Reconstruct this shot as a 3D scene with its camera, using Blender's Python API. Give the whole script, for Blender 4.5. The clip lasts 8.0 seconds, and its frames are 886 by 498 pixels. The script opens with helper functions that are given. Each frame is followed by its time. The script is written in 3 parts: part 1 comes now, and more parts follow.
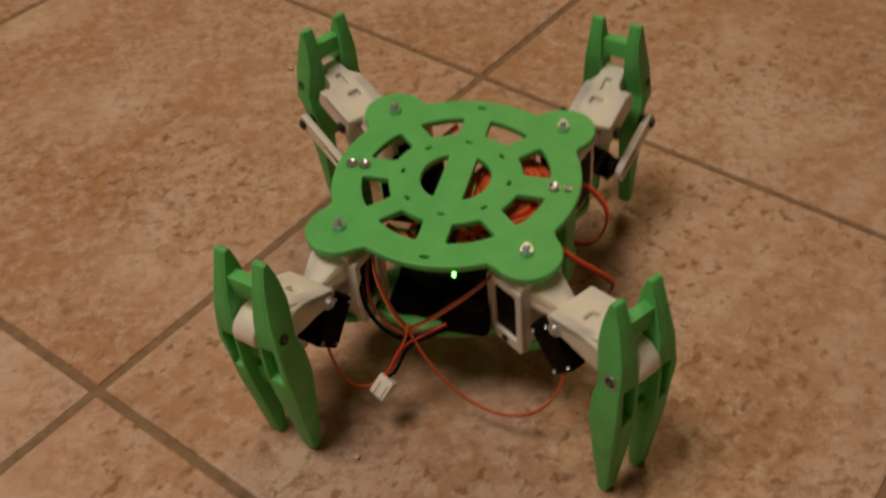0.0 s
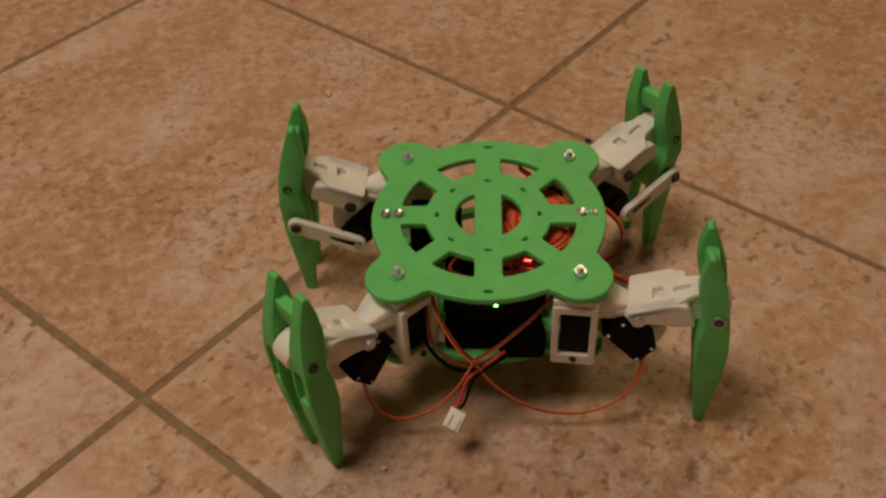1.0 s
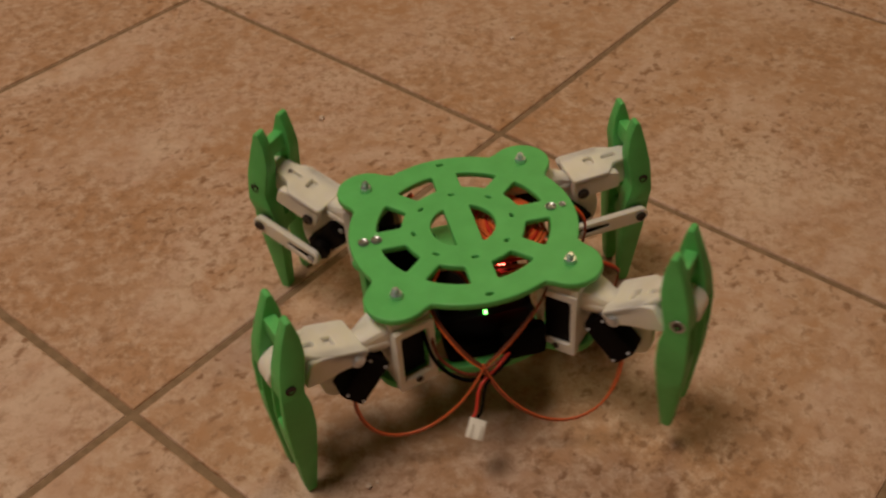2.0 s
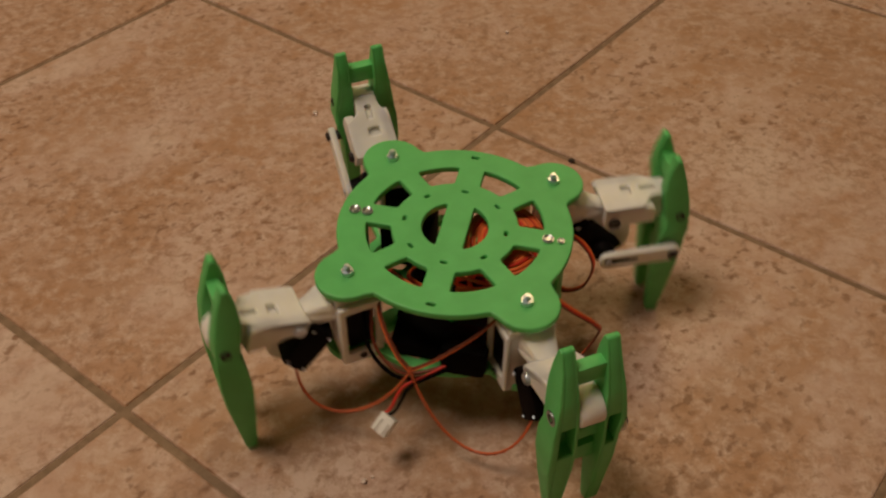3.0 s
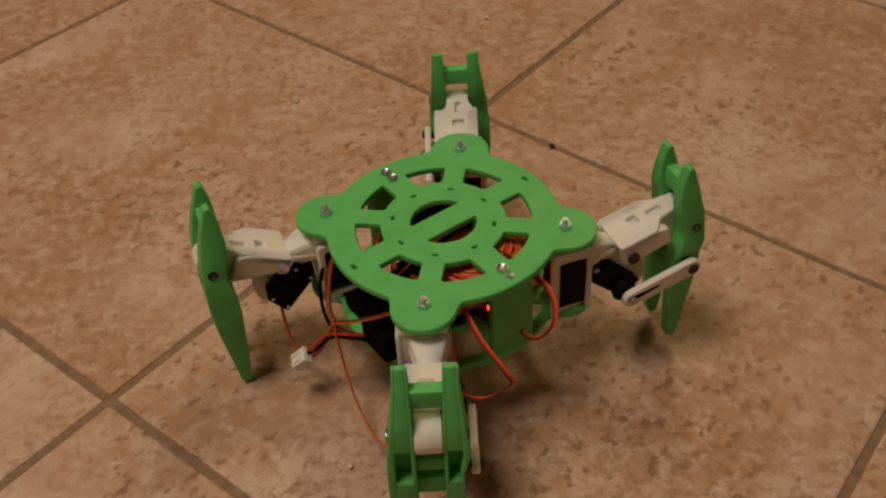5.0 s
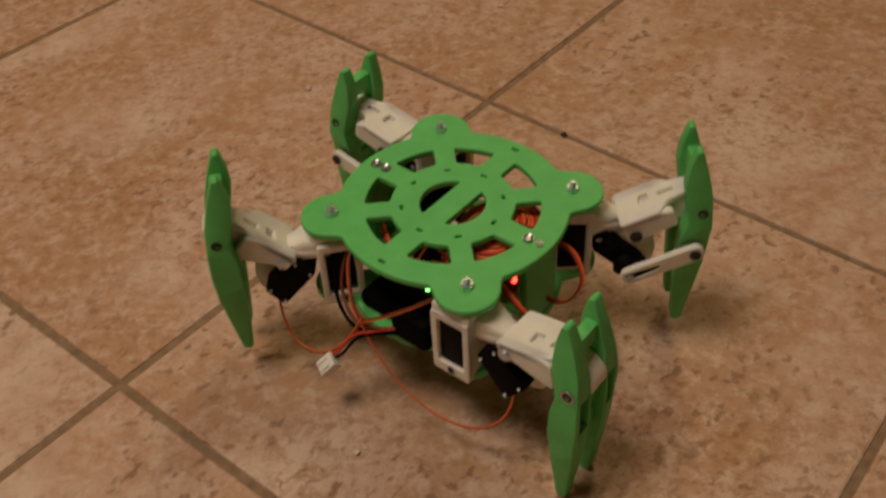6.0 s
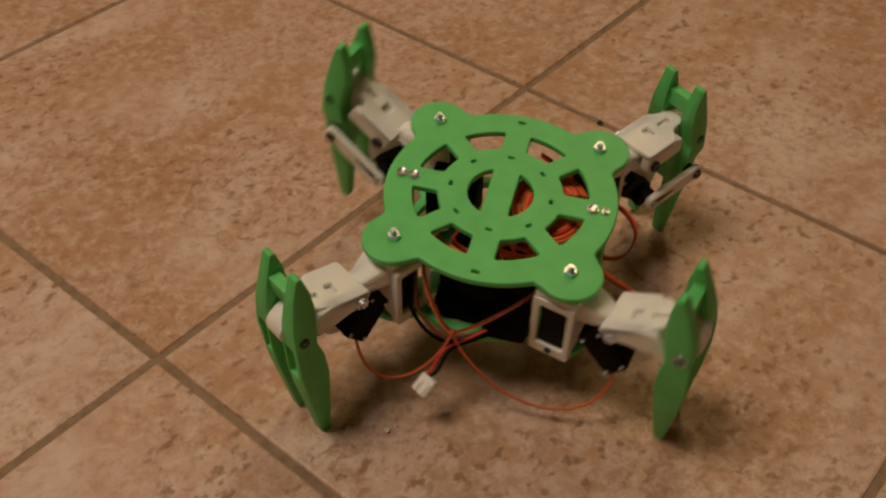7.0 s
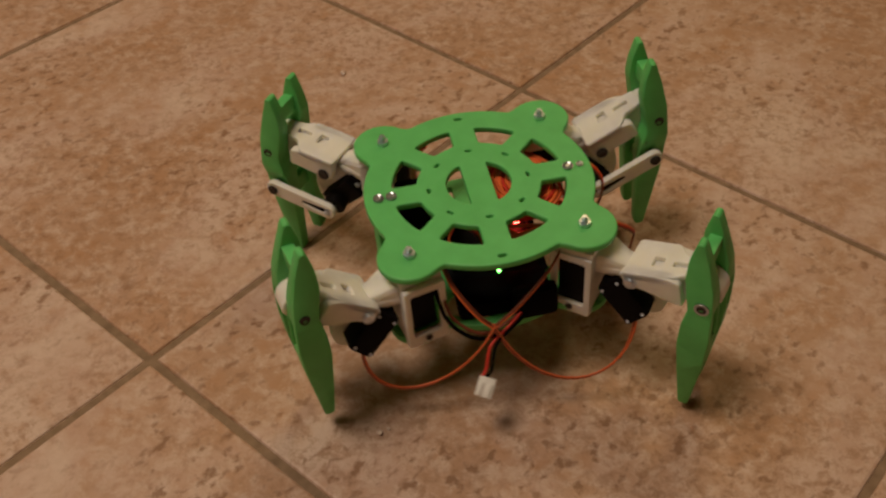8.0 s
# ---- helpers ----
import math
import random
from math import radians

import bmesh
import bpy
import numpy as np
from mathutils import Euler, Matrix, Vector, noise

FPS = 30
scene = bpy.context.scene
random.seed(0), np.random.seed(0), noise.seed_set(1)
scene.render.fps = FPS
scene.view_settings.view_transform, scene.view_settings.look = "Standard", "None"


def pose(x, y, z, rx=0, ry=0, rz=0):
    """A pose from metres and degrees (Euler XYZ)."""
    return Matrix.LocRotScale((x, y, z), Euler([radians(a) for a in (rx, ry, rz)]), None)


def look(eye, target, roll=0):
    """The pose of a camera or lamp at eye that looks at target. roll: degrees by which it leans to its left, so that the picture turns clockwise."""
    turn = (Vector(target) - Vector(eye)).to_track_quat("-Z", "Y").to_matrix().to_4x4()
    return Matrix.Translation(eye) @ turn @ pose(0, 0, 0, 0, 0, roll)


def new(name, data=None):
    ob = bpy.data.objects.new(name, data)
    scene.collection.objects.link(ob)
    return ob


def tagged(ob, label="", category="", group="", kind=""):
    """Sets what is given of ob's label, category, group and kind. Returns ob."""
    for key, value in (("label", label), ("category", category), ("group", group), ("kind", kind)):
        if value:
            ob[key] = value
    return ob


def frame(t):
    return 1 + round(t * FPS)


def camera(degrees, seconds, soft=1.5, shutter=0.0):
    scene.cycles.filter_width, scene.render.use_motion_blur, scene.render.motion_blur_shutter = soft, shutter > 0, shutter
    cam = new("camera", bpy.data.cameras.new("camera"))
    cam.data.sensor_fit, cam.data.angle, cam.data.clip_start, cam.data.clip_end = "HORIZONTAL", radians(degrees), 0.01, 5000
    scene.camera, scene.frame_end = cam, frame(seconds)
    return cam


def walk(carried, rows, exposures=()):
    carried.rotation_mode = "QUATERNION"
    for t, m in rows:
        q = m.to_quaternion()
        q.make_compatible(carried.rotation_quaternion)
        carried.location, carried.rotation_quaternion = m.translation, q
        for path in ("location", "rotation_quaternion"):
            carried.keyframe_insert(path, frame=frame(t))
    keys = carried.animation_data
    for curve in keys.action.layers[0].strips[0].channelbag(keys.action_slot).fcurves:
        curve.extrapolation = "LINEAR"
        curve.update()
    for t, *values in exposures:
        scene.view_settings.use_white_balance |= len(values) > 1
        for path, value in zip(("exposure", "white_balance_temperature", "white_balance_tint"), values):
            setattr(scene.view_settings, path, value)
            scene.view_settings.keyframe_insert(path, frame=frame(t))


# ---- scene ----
cam = camera(47.4, 8.0, soft=2.35, shutter=0.6)
CAMERA_ROWS = [
    (0.0, -0.1314, -0.2948, 0.3538, 46.19, 0.87, -53.61),
    (0.2, -0.1383, -0.2987, 0.3565, 47.17, 0.53, -53.15),
    (0.5, -0.1508, -0.2996, 0.3670, 45.62, -0.14, -52.67),
    (0.7, -0.1474, -0.3040, 0.3751, 46.17, 0.37, -52.18),
    (1.0, -0.1442, -0.3032, 0.3791, 46.73, 0.74, -51.56),
    (1.2, -0.1479, -0.3061, 0.3834, 47.09, 0.81, -51.34),
    (1.5, -0.1525, -0.3055, 0.3807, 47.74, 0.08, -51.13),
    (1.7, -0.1532, -0.3087, 0.3856, 48.19, 0.04, -51.22),
    (2.0, -0.1482, -0.3111, 0.3835, 48.26, -0.01, -51.26),
    (2.2, -0.1507, -0.3102, 0.3769, 48.59, -0.37, -51.50),
    (3.3, -0.1456, -0.3122, 0.3759, 48.31, 0.48, -51.96),
    (3.5, -0.1494, -0.3122, 0.3804, 47.88, 0.34, -52.49),
    (3.7, -0.1461, -0.3152, 0.3816, 47.58, 0.38, -52.37),
    (4.0, -0.1413, -0.3135, 0.3828, 47.46, 0.12, -52.41),
    (4.2, -0.1438, -0.3135, 0.3820, 47.29, -0.19, -52.47),
    (4.5, -0.1477, -0.3129, 0.3791, 47.59, -0.49, -52.83),
    (4.7, -0.1507, -0.3117, 0.3790, 47.63, -0.31, -52.87),
    (5.8, -0.1454, -0.3129, 0.3790, 47.24, 0.45, -52.69),
    (6.0, -0.1468, -0.3172, 0.3786, 47.00, 0.42, -51.82),
    (6.2, -0.1527, -0.3165, 0.3815, 46.38, -0.08, -51.25),
    (6.5, -0.1517, -0.3178, 0.3813, 46.49, 0.44, -50.12),
    (6.7, -0.1519, -0.3180, 0.3808, 46.24, 0.41, -49.83),
    (7.0, -0.1516, -0.3207, 0.3800, 46.42, 0.74, -49.53),
    (7.2, -0.1507, -0.3193, 0.3821, 46.19, 0.61, -49.81),
    (7.5, -0.1476, -0.3209, 0.3796, 46.33, 0.81, -49.99),
    (7.7, -0.1490, -0.3213, 0.3803, 46.38, 0.68, -49.70),
    (8.0, -0.1481, -0.3224, 0.3809, 46.34, 0.68, -49.42),
]
walk(cam, [(t, pose(x, y, z, rx, ry, rz)) for t, x, y, z, rx, ry, rz in CAMERA_ROWS])

# ---- light: two warm ceiling lamps in a room at night ----
world = bpy.data.worlds.new("room_air")
scene.world = world
world.use_nodes = True
world.node_tree.nodes["Background"].inputs["Color"].default_value = (1.0, 0.68, 0.40, 1)
world.node_tree.nodes["Background"].inputs["Strength"].default_value = 0.004


def ceiling_lamp(eye, size, energy, colour):
    lamp = bpy.data.lights.new("ceiling_lamp", "AREA")
    lamp.shape, lamp.size = "DISK", size
    lamp.energy, lamp.color = energy, colour
    new("ceiling_lamp", lamp).matrix_basis = look(eye, (eye[0], eye[1] + 0.001, 0))


ceiling_lamp((-0.62, 0.42, 2.42), 0.95, 34, (1.0, 0.812, 0.63))
ceiling_lamp((1.85, 0.65, 2.42), 0.7, 15.5, (1.0, 0.72, 0.34))

# ---- robot's measures, millimetres ----
EAR = 38.7          # the hip axes stand at (+-EAR, +-EAR) in the plate
HIP_R, HIP_Z = 28.4, -18.1      # upper pivot of a leg, out from the hip axis and below the plate's top
FEMUR = 31.4        # upper pivot to knee
DROP = 20.7         # upper pivot down to the servo shaft, and knee down to the link's outer pivot
LINK_SIDE = (-1, 1, -1, 1)
HIPS = ((-1, -1), (-1, 1), (1, 1), (1, -1))


# ---- materials ----
def material(name, base, rough=0.5, metal=0.0, spec=0.5):
    m = bpy.data.materials.new(name)
    m.use_nodes = True
    b = m.node_tree.nodes["Principled BSDF"]
    b.inputs["Base Color"].default_value = (*base, 1)
    b.inputs["Roughness"].default_value = rough
    b.inputs["Metallic"].default_value = metal
    b.inputs["Specular IOR Level"].default_value = spec
    return m, m.node_tree.nodes, m.node_tree.links, b


def ramp(nodes, stops):
    r = nodes.new("ShaderNodeValToRGB")
    e = r.color_ramp.elements
    while len(e) < len(stops):
        e.new(0.5)
    for el, (p, c) in zip(e, stops):
        el.position, el.color = p, (*c, 1)
    return r


def printed(name, base, dark, layer=0.0004, rough=0.42, sub=0.0):
    """Filament print: fine layer lines, faint blotches."""
    m, n, l, b = material(name, base, rough)
    tc = n.new("ShaderNodeTexCoord")
    big = n.new("ShaderNodeTexNoise")
    big.inputs["Scale"].default_value, big.inputs["Detail"].default_value = 90, 4
    l.new(tc.outputs["Object"], big.inputs["Vector"])
    c = ramp(n, ((0.3, dark), (0.7, base)))
    l.new(big.outputs["Fac"], c.inputs["Fac"])
    l.new(c.outputs["Color"], b.inputs["Base Color"])
    wave = n.new("ShaderNodeTexWave")
    wave.bands_direction = "Z"
    wave.inputs["Scale"].default_value = 0.314 / layer / 2
    wave.inputs["Distortion"].default_value = 0.6
    l.new(tc.outputs["Object"], wave.inputs["Vector"])
    fine = n.new("ShaderNodeTexNoise")
    fine.inputs["Scale"].default_value, fine.inputs["Detail"].default_value = 600, 3
    l.new(tc.outputs["Object"], fine.inputs["Vector"])
    mix = n.new("ShaderNodeMath")
    mix.operation = "ADD"
    l.new(wave.outputs["Fac"], mix.inputs[0])
    l.new(fine.outputs["Fac"], mix.inputs[1])
    bump = n.new("ShaderNodeBump")
    bump.inputs["Strength"].default_value, bump.inputs["Distance"].default_value = 0.07, 0.0001
    l.new(mix.outputs[0], bump.inputs["Height"])
    l.new(bump.outputs["Normal"], b.inputs["Normal"])
    rr = n.new("ShaderNodeMapRange")
    rr.inputs["To Min"].default_value, rr.inputs["To Max"].default_value = rough - 0.08, rough + 0.1
    l.new(fine.outputs["Fac"], rr.inputs["Value"])
    l.new(rr.outputs["Result"], b.inputs["Roughness"])
    if sub:
        b.inputs["Subsurface Weight"].default_value = sub
        b.inputs["Subsurface Radius"].default_value = (1.0, 0.9, 0.6)
        b.inputs["Subsurface Scale"].default_value = 0.005
    return m


def plastic(name, base, rough=0.4, spec=0.5):
    m, n, l, b = material(name, base, rough, 0.0, spec)
    tc = n.new("ShaderNodeTexCoord")
    z = n.new("ShaderNodeTexNoise")
    z.inputs["Scale"].default_value, z.inputs["Detail"].default_value = 300, 4
    l.new(tc.outputs["Object"], z.inputs["Vector"])
    rr = n.new("ShaderNodeMapRange")
    rr.inputs["To Min"].default_value, rr.inputs["To Max"].default_value = rough - 0.1, rough + 0.15
    l.new(z.outputs["Fac"], rr.inputs["Value"])
    l.new(rr.outputs["Result"], b.inputs["Roughness"])
    bump = n.new("ShaderNodeBump")
    bump.inputs["Strength"].default_value, bump.inputs["Distance"].default_value = 0.15, 0.0001
    l.new(z.outputs["Fac"], bump.inputs["Height"])
    l.new(bump.outputs["Normal"], b.inputs["Normal"])
    return m


def glow(name, colour, power):
    m, n, l, b = material(name, colour, 0.3)
    b.inputs["Emission Color"].default_value = (*colour, 1)
    b.inputs["Emission Strength"].default_value = power
    return m


GREEN = printed("green_print", (0.125, 0.57, 0.155), (0.102, 0.49, 0.125), rough=0.50, sub=0.25)
WHITE = printed("white_print", (0.87, 0.85, 0.775), (0.79, 0.76, 0.67), rough=0.5, sub=0.5)
BLACK = plastic("black_plastic", (0.002, 0.0016, 0.0016), 0.7, 0.05)
SERVO = plastic("servo_plastic", (0.003, 0.002, 0.002), 0.55, 0.09)
BOARD = plastic("circuit_board", (0.003, 0.0035, 0.004), 0.6, 0.12)
ORANGE = plastic("orange_wire", (0.78, 0.15, 0.035), 0.4)
COPPER = plastic("faded_orange_wire", (0.64, 0.13, 0.038), 0.4)
RED = plastic("red_wire", (0.60, 0.035, 0.018), 0.45)
BROWN = plastic("brown_wire", (0.16, 0.035, 0.012), 0.5)
CREAM = plastic("cream_plastic", (0.82, 0.80, 0.74), 0.45)
STEEL = material("steel", (0.68, 0.74, 0.82), 0.38, 1.0)[0]
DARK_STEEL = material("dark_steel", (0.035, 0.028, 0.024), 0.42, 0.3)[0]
GREEN_GLOW = glow("green_led", (0.16, 1.0, 0.12), 9)
RED_GLOW = glow("red_led", (1.0, 0.045, 0.03), 32)
DIM_GLOW = glow("dim_red_led", (1.0, 0.035, 0.02), 8)
ZINC = material("zinc", (0.46, 0.48, 0.51), 0.36, 1.0)[0]


def tile_material():
    m, n, l, b = material("stone_look_tile", (0.5, 0.35, 0.22), 0.42, 0, 0.4)
    tc = n.new("ShaderNodeTexCoord")
    info = n.new("ShaderNodeObjectInfo")
    off = n.new("ShaderNodeVectorMath")
    off.operation = "MULTIPLY_ADD"
    comb = n.new("ShaderNodeCombineXYZ")
    for k in range(3):
        l.new(info.outputs["Random"], comb.inputs[k])
    l.new(comb.outputs[0], off.inputs[0])
    off.inputs[1].default_value = (13.0, 29.0, 7.0)
    l.new(tc.outputs["Object"], off.inputs[2])

    def noise_at(scale, detail, rough=0.55, dist=0.0, stretch=(1, 1, 1)):
        mp = n.new("ShaderNodeMapping")
        mp.inputs["Scale"].default_value = stretch
        mp.inputs["Rotation"].default_value = (0, 0, radians(49))
        l.new(off.outputs[0], mp.inputs["Vector"])
        t = n.new("ShaderNodeTexNoise")
        t.inputs["Scale"].default_value, t.inputs["Detail"].default_value = scale, detail
        t.inputs["Roughness"].default_value, t.inputs["Distortion"].default_value = rough, dist
        l.new(mp.outputs[0], t.inputs["Vector"])
        return t.outputs["Fac"]

    def blend(fac, a, c, how="MIX"):
        x = n.new("ShaderNodeMix")
        x.data_type, x.blend_type = "RGBA", how
        for socket, value in ((x.inputs["Factor"], fac), (x.inputs["A"], a), (x.inputs["B"], c)):
            if isinstance(value, (int, float)):
                socket.default_value = value
            elif isinstance(value, tuple):
                socket.default_value = (*value, 1)
            else:
                l.new(value, socket)
        return x.outputs["Result"]

    base = ramp(n, ((0.38, (0.455, 0.27, 0.165)), (0.46, (0.505, 0.32, 0.215)), (0.54, (0.55, 0.37, 0.28)), (0.64, (0.63, 0.47, 0.37))))
    l.new(noise_at(10, 8, 0.62, 0.5, (0.8, 1.1, 1)), base.inputs["Fac"])
    clouds = ramp(n, ((0.50, (0, 0, 0)), (0.66, (0.62, 0.62, 0.62))))
    l.new(noise_at(13, 8, 0.64, 0.6, (0.75, 1.1, 1)), clouds.inputs["Fac"])
    col = blend(clouds.outputs["Color"], base.outputs["Color"], (0.43, 0.22, 0.10))
    rust = ramp(n, ((0.52, (0, 0, 0)), (0.66, (0.5, 0.5, 0.5))))
    l.new(noise_at(42, 5, 0.65, 0.3), rust.inputs["Fac"])
    col = blend(rust.outputs["Color"], col, (0.44, 0.225, 0.105))
    pale = ramp(n, ((0.46, (0, 0, 0)), (0.64, (0.68, 0.68, 0.68))))
    l.new(noise_at(85, 6, 0.75, 0.3), pale.inputs["Fac"])
    col = blend(pale.outputs["Color"], col, (0.66, 0.50, 0.40))
    mott = ramp(n, ((0.47, (0, 0, 0)), (0.63, (0.75, 0.75, 0.75))))
    l.new(noise_at(150, 6, 0.75, 0.3), mott.inputs["Fac"])
    patch = ramp(n, ((0.38, (0.15, 0.15, 0.15)), (0.60, (1, 1, 1))))
    l.new(noise_at(7, 3), patch.inputs["Fac"])
    part_mott = n.new("ShaderNodeMath")
    part_mott.operation = "MULTIPLY"
    l.new(mott.outputs["Color"], part_mott.inputs[0])
    l.new(patch.outputs["Color"], part_mott.inputs[1])
    col = blend(part_mott.outputs[0], col, (0.31, 0.165, 0.085))
    specks = ramp(n, ((0.555, (0, 0, 0)), (0.66, (0.85, 0.85, 0.85))))
    l.new(noise_at(155, 3, 0.55, 0.12, (0.85, 1.1, 1)), specks.inputs["Fac"])
    dens = ramp(n, ((0.40, (0.12, 0.12, 0.12)), (0.58, (1, 1, 1))))
    l.new(noise_at(9, 3), dens.inputs["Fac"])
    few = n.new("ShaderNodeMath")
    few.operation = "MULTIPLY"
    l.new(specks.outputs["Color"], few.inputs[0])
    l.new(dens.outputs["Color"], few.inputs[1])
    col = blend(few.outputs[0], col, (0.25, 0.13, 0.068))
    l.new(col, b.inputs["Base Color"])
    grain = noise_at(240, 4, 0.65)
    add = n.new("ShaderNodeMath")
    add.operation = "SUBTRACT"
    l.new(grain, add.inputs[0])
    l.new(few.outputs[0], add.inputs[1])
    bump = n.new("ShaderNodeBump")
    bump.inputs["Strength"].default_value, bump.inputs["Distance"].default_value = 0.35, 0.0005
    l.new(add.outputs[0], bump.inputs["Height"])
    l.new(bump.outputs["Normal"], b.inputs["Normal"])
    rr = n.new("ShaderNodeMapRange")
    rr.inputs["To Min"].default_value, rr.inputs["To Max"].default_value = 0.36, 0.62
    l.new(grain, rr.inputs["Value"])
    l.new(rr.outputs["Result"], b.inputs["Roughness"])
    return m


def rough_coat(name, light, dark, scale, rough=0.85):
    m, n, l, b = material(name, light, rough)
    tc = n.new("ShaderNodeTexCoord")
    z = n.new("ShaderNodeTexNoise")
    z.inputs["Scale"].default_value, z.inputs["Detail"].default_value = scale, 8
    l.new(tc.outputs["Object"], z.inputs["Vector"])
    c = ramp(n, ((0.3, dark), (0.7, light)))
    l.new(z.outputs["Fac"], c.inputs["Fac"])
    l.new(c.outputs["Color"], b.inputs["Base Color"])
    bump = n.new("ShaderNodeBump")
    bump.inputs["Strength"].default_value, bump.inputs["Distance"].default_value = 0.4, 0.0006
    l.new(z.outputs["Fac"], bump.inputs["Height"])
    l.new(bump.outputs["Normal"], b.inputs["Normal"])
    return m


TILE = tile_material()
GROUT = rough_coat("grout", (0.29, 0.195, 0.12), (0.19, 0.122, 0.07), 160, 0.9)
WALL = rough_coat("wall_paint", (0.25, 0.18, 0.115), (0.215, 0.155, 0.095), 9)


# ---- mesh helpers ----
MM = 0.001


def part(name, bm, mat, parent=None, label="", at=None):
    """One mesh object from a bmesh or a mesh, under its parent."""
    if isinstance(bm, bmesh.types.BMesh):
        me = bpy.data.meshes.new(name)
        bm.to_mesh(me)
        bm.free()
    else:
        me = bm
    me.materials.clear()
    me.materials.append(mat)
    ob = new(name, me)
    if parent is not None:
        ob.parent = parent
    if at is not None:
        ob.matrix_basis = at
    if label:
        tagged(ob, label)
    return ob


def smooth(bm, angle=40):
    bm.normal_update()
    for fc in bm.faces:
        fc.smooth = True
    for e in bm.edges:
        e.smooth = len(e.link_faces) == 2 and e.calc_face_angle(0) < radians(angle)
    return bm


def merged(*parts):
    """Joins (bmesh, matrix) pairs into one bmesh."""
    out = bmesh.new()
    for bm, m in parts:
        if m is not None:
            bm.transform(m)
        me = bpy.data.meshes.new("joined")
        bm.to_mesh(me)
        bm.free()
        out.from_mesh(me)
        bpy.data.meshes.remove(me)
    return out


def sheet(outlines, thick, bevel=0.5):
    """Flat plate in x, y (millimetres in, metres out), middle at z 0, from closed outlines; inner ones are holes."""
    cu = bpy.data.curves.new("outline", "CURVE")
    cu.dimensions, cu.fill_mode = "2D", "BOTH"
    bevel = min(bevel, thick * 0.4)
    cu.extrude, cu.bevel_depth, cu.bevel_resolution = (thick / 2 - bevel) * MM, bevel * MM, 1
    cu.offset = -bevel * MM
    for pts in outlines:
        sp = cu.splines.new("POLY")
        sp.points.add(len(pts) - 1)
        for p, (px, py) in zip(sp.points, pts):
            p.co = (px * MM, py * MM, 0, 1)
        sp.use_cyclic_u = True
    ob = bpy.data.objects.new("outline", cu)
    me = bpy.data.meshes.new_from_object(ob)
    bm = bmesh.new()
    bm.from_mesh(me)
    bpy.data.objects.remove(ob)
    bpy.data.curves.remove(cu)
    bpy.data.meshes.remove(me)
    bmesh.ops.remove_doubles(bm, verts=bm.verts, dist=1e-6)
    smooth(bm, 35)
    for fc in bm.faces:
        if abs(fc.normal.z) > 0.995:
            fc.smooth = False
    return bm


def ring(r, cx=0, cy=0, n=32):
    return [(cx + r * math.cos(2 * math.pi * k / n), cy + r * math.sin(2 * math.pi * k / n)) for k in range(n)]


def rounded(pts, r, n=4):
    """A polygon with its corners rounded off."""
    out = []
    for k, p in enumerate(pts):
        a, b = Vector(pts[k - 1]), Vector(pts[(k + 1) % len(pts)])
        p = Vector(p)
        d = min(r, (a - p).length * 0.45, (b - p).length * 0.45)
        s, e = p + (a - p).normalized() * d, p + (b - p).normalized() * d
        for i in range(n + 1):
            u = i / n
            out.append(tuple(s * (1 - u) ** 2 + p * 2 * u * (1 - u) + e * u * u))
    return out


def capsule(p, q, r, n=10):
    """Outline of a bar with round ends."""
    p, q = Vector(p), Vector(q)
    a = math.atan2(q.y - p.y, q.x - p.x)
    out = [(q.x + r * math.cos(a - math.pi / 2 + math.pi * k / n), q.y + r * math.sin(a - math.pi / 2 + math.pi * k / n)) for k in range(n + 1)]
    return out + [(p.x + r * math.cos(a + math.pi / 2 + math.pi * k / n), p.y + r * math.sin(a + math.pi / 2 + math.pi * k / n)) for k in range(n + 1)]


def block(x0, x1, y0, y1, z0, z1, bevel=0.8):
    """Box between millimetre bounds, edges rounded."""
    bm = bmesh.new()
    bmesh.ops.create_cube(bm, size=1, matrix=Matrix.Translation(Vector(((x0 + x1) / 2, (y0 + y1) / 2, (z0 + z1) / 2)) * MM)
                          @ Matrix.Diagonal(((x1 - x0) * MM, (y1 - y0) * MM, (z1 - z0) * MM, 1)))
    if bevel:
        bmesh.ops.bevel(bm, geom=bm.edges[:], offset=bevel * MM, segments=2, affect="EDGES", profile=0.6)
    return smooth(bm, 30)


def drum(r, h, z0=0, n=20, bevel=0.3, r2=None):
    """Upright round piece from z0 to z0 + h."""
    bm = bmesh.new()
    bmesh.ops.create_cone(bm, cap_ends=True, segments=n, radius1=r * MM, radius2=(r2 or r) * MM, depth=h * MM,
                          matrix=Matrix.Translation((0, 0, (z0 + h / 2) * MM)))
    if bevel:
        rim = [e for e in bm.edges if len(e.link_faces) == 2 and any(len(fc.verts) > 4 for fc in e.link_faces)]
        bmesh.ops.bevel(bm, geom=rim, offset=bevel * MM, segments=2, affect="EDGES")
    return smooth(bm, 35)


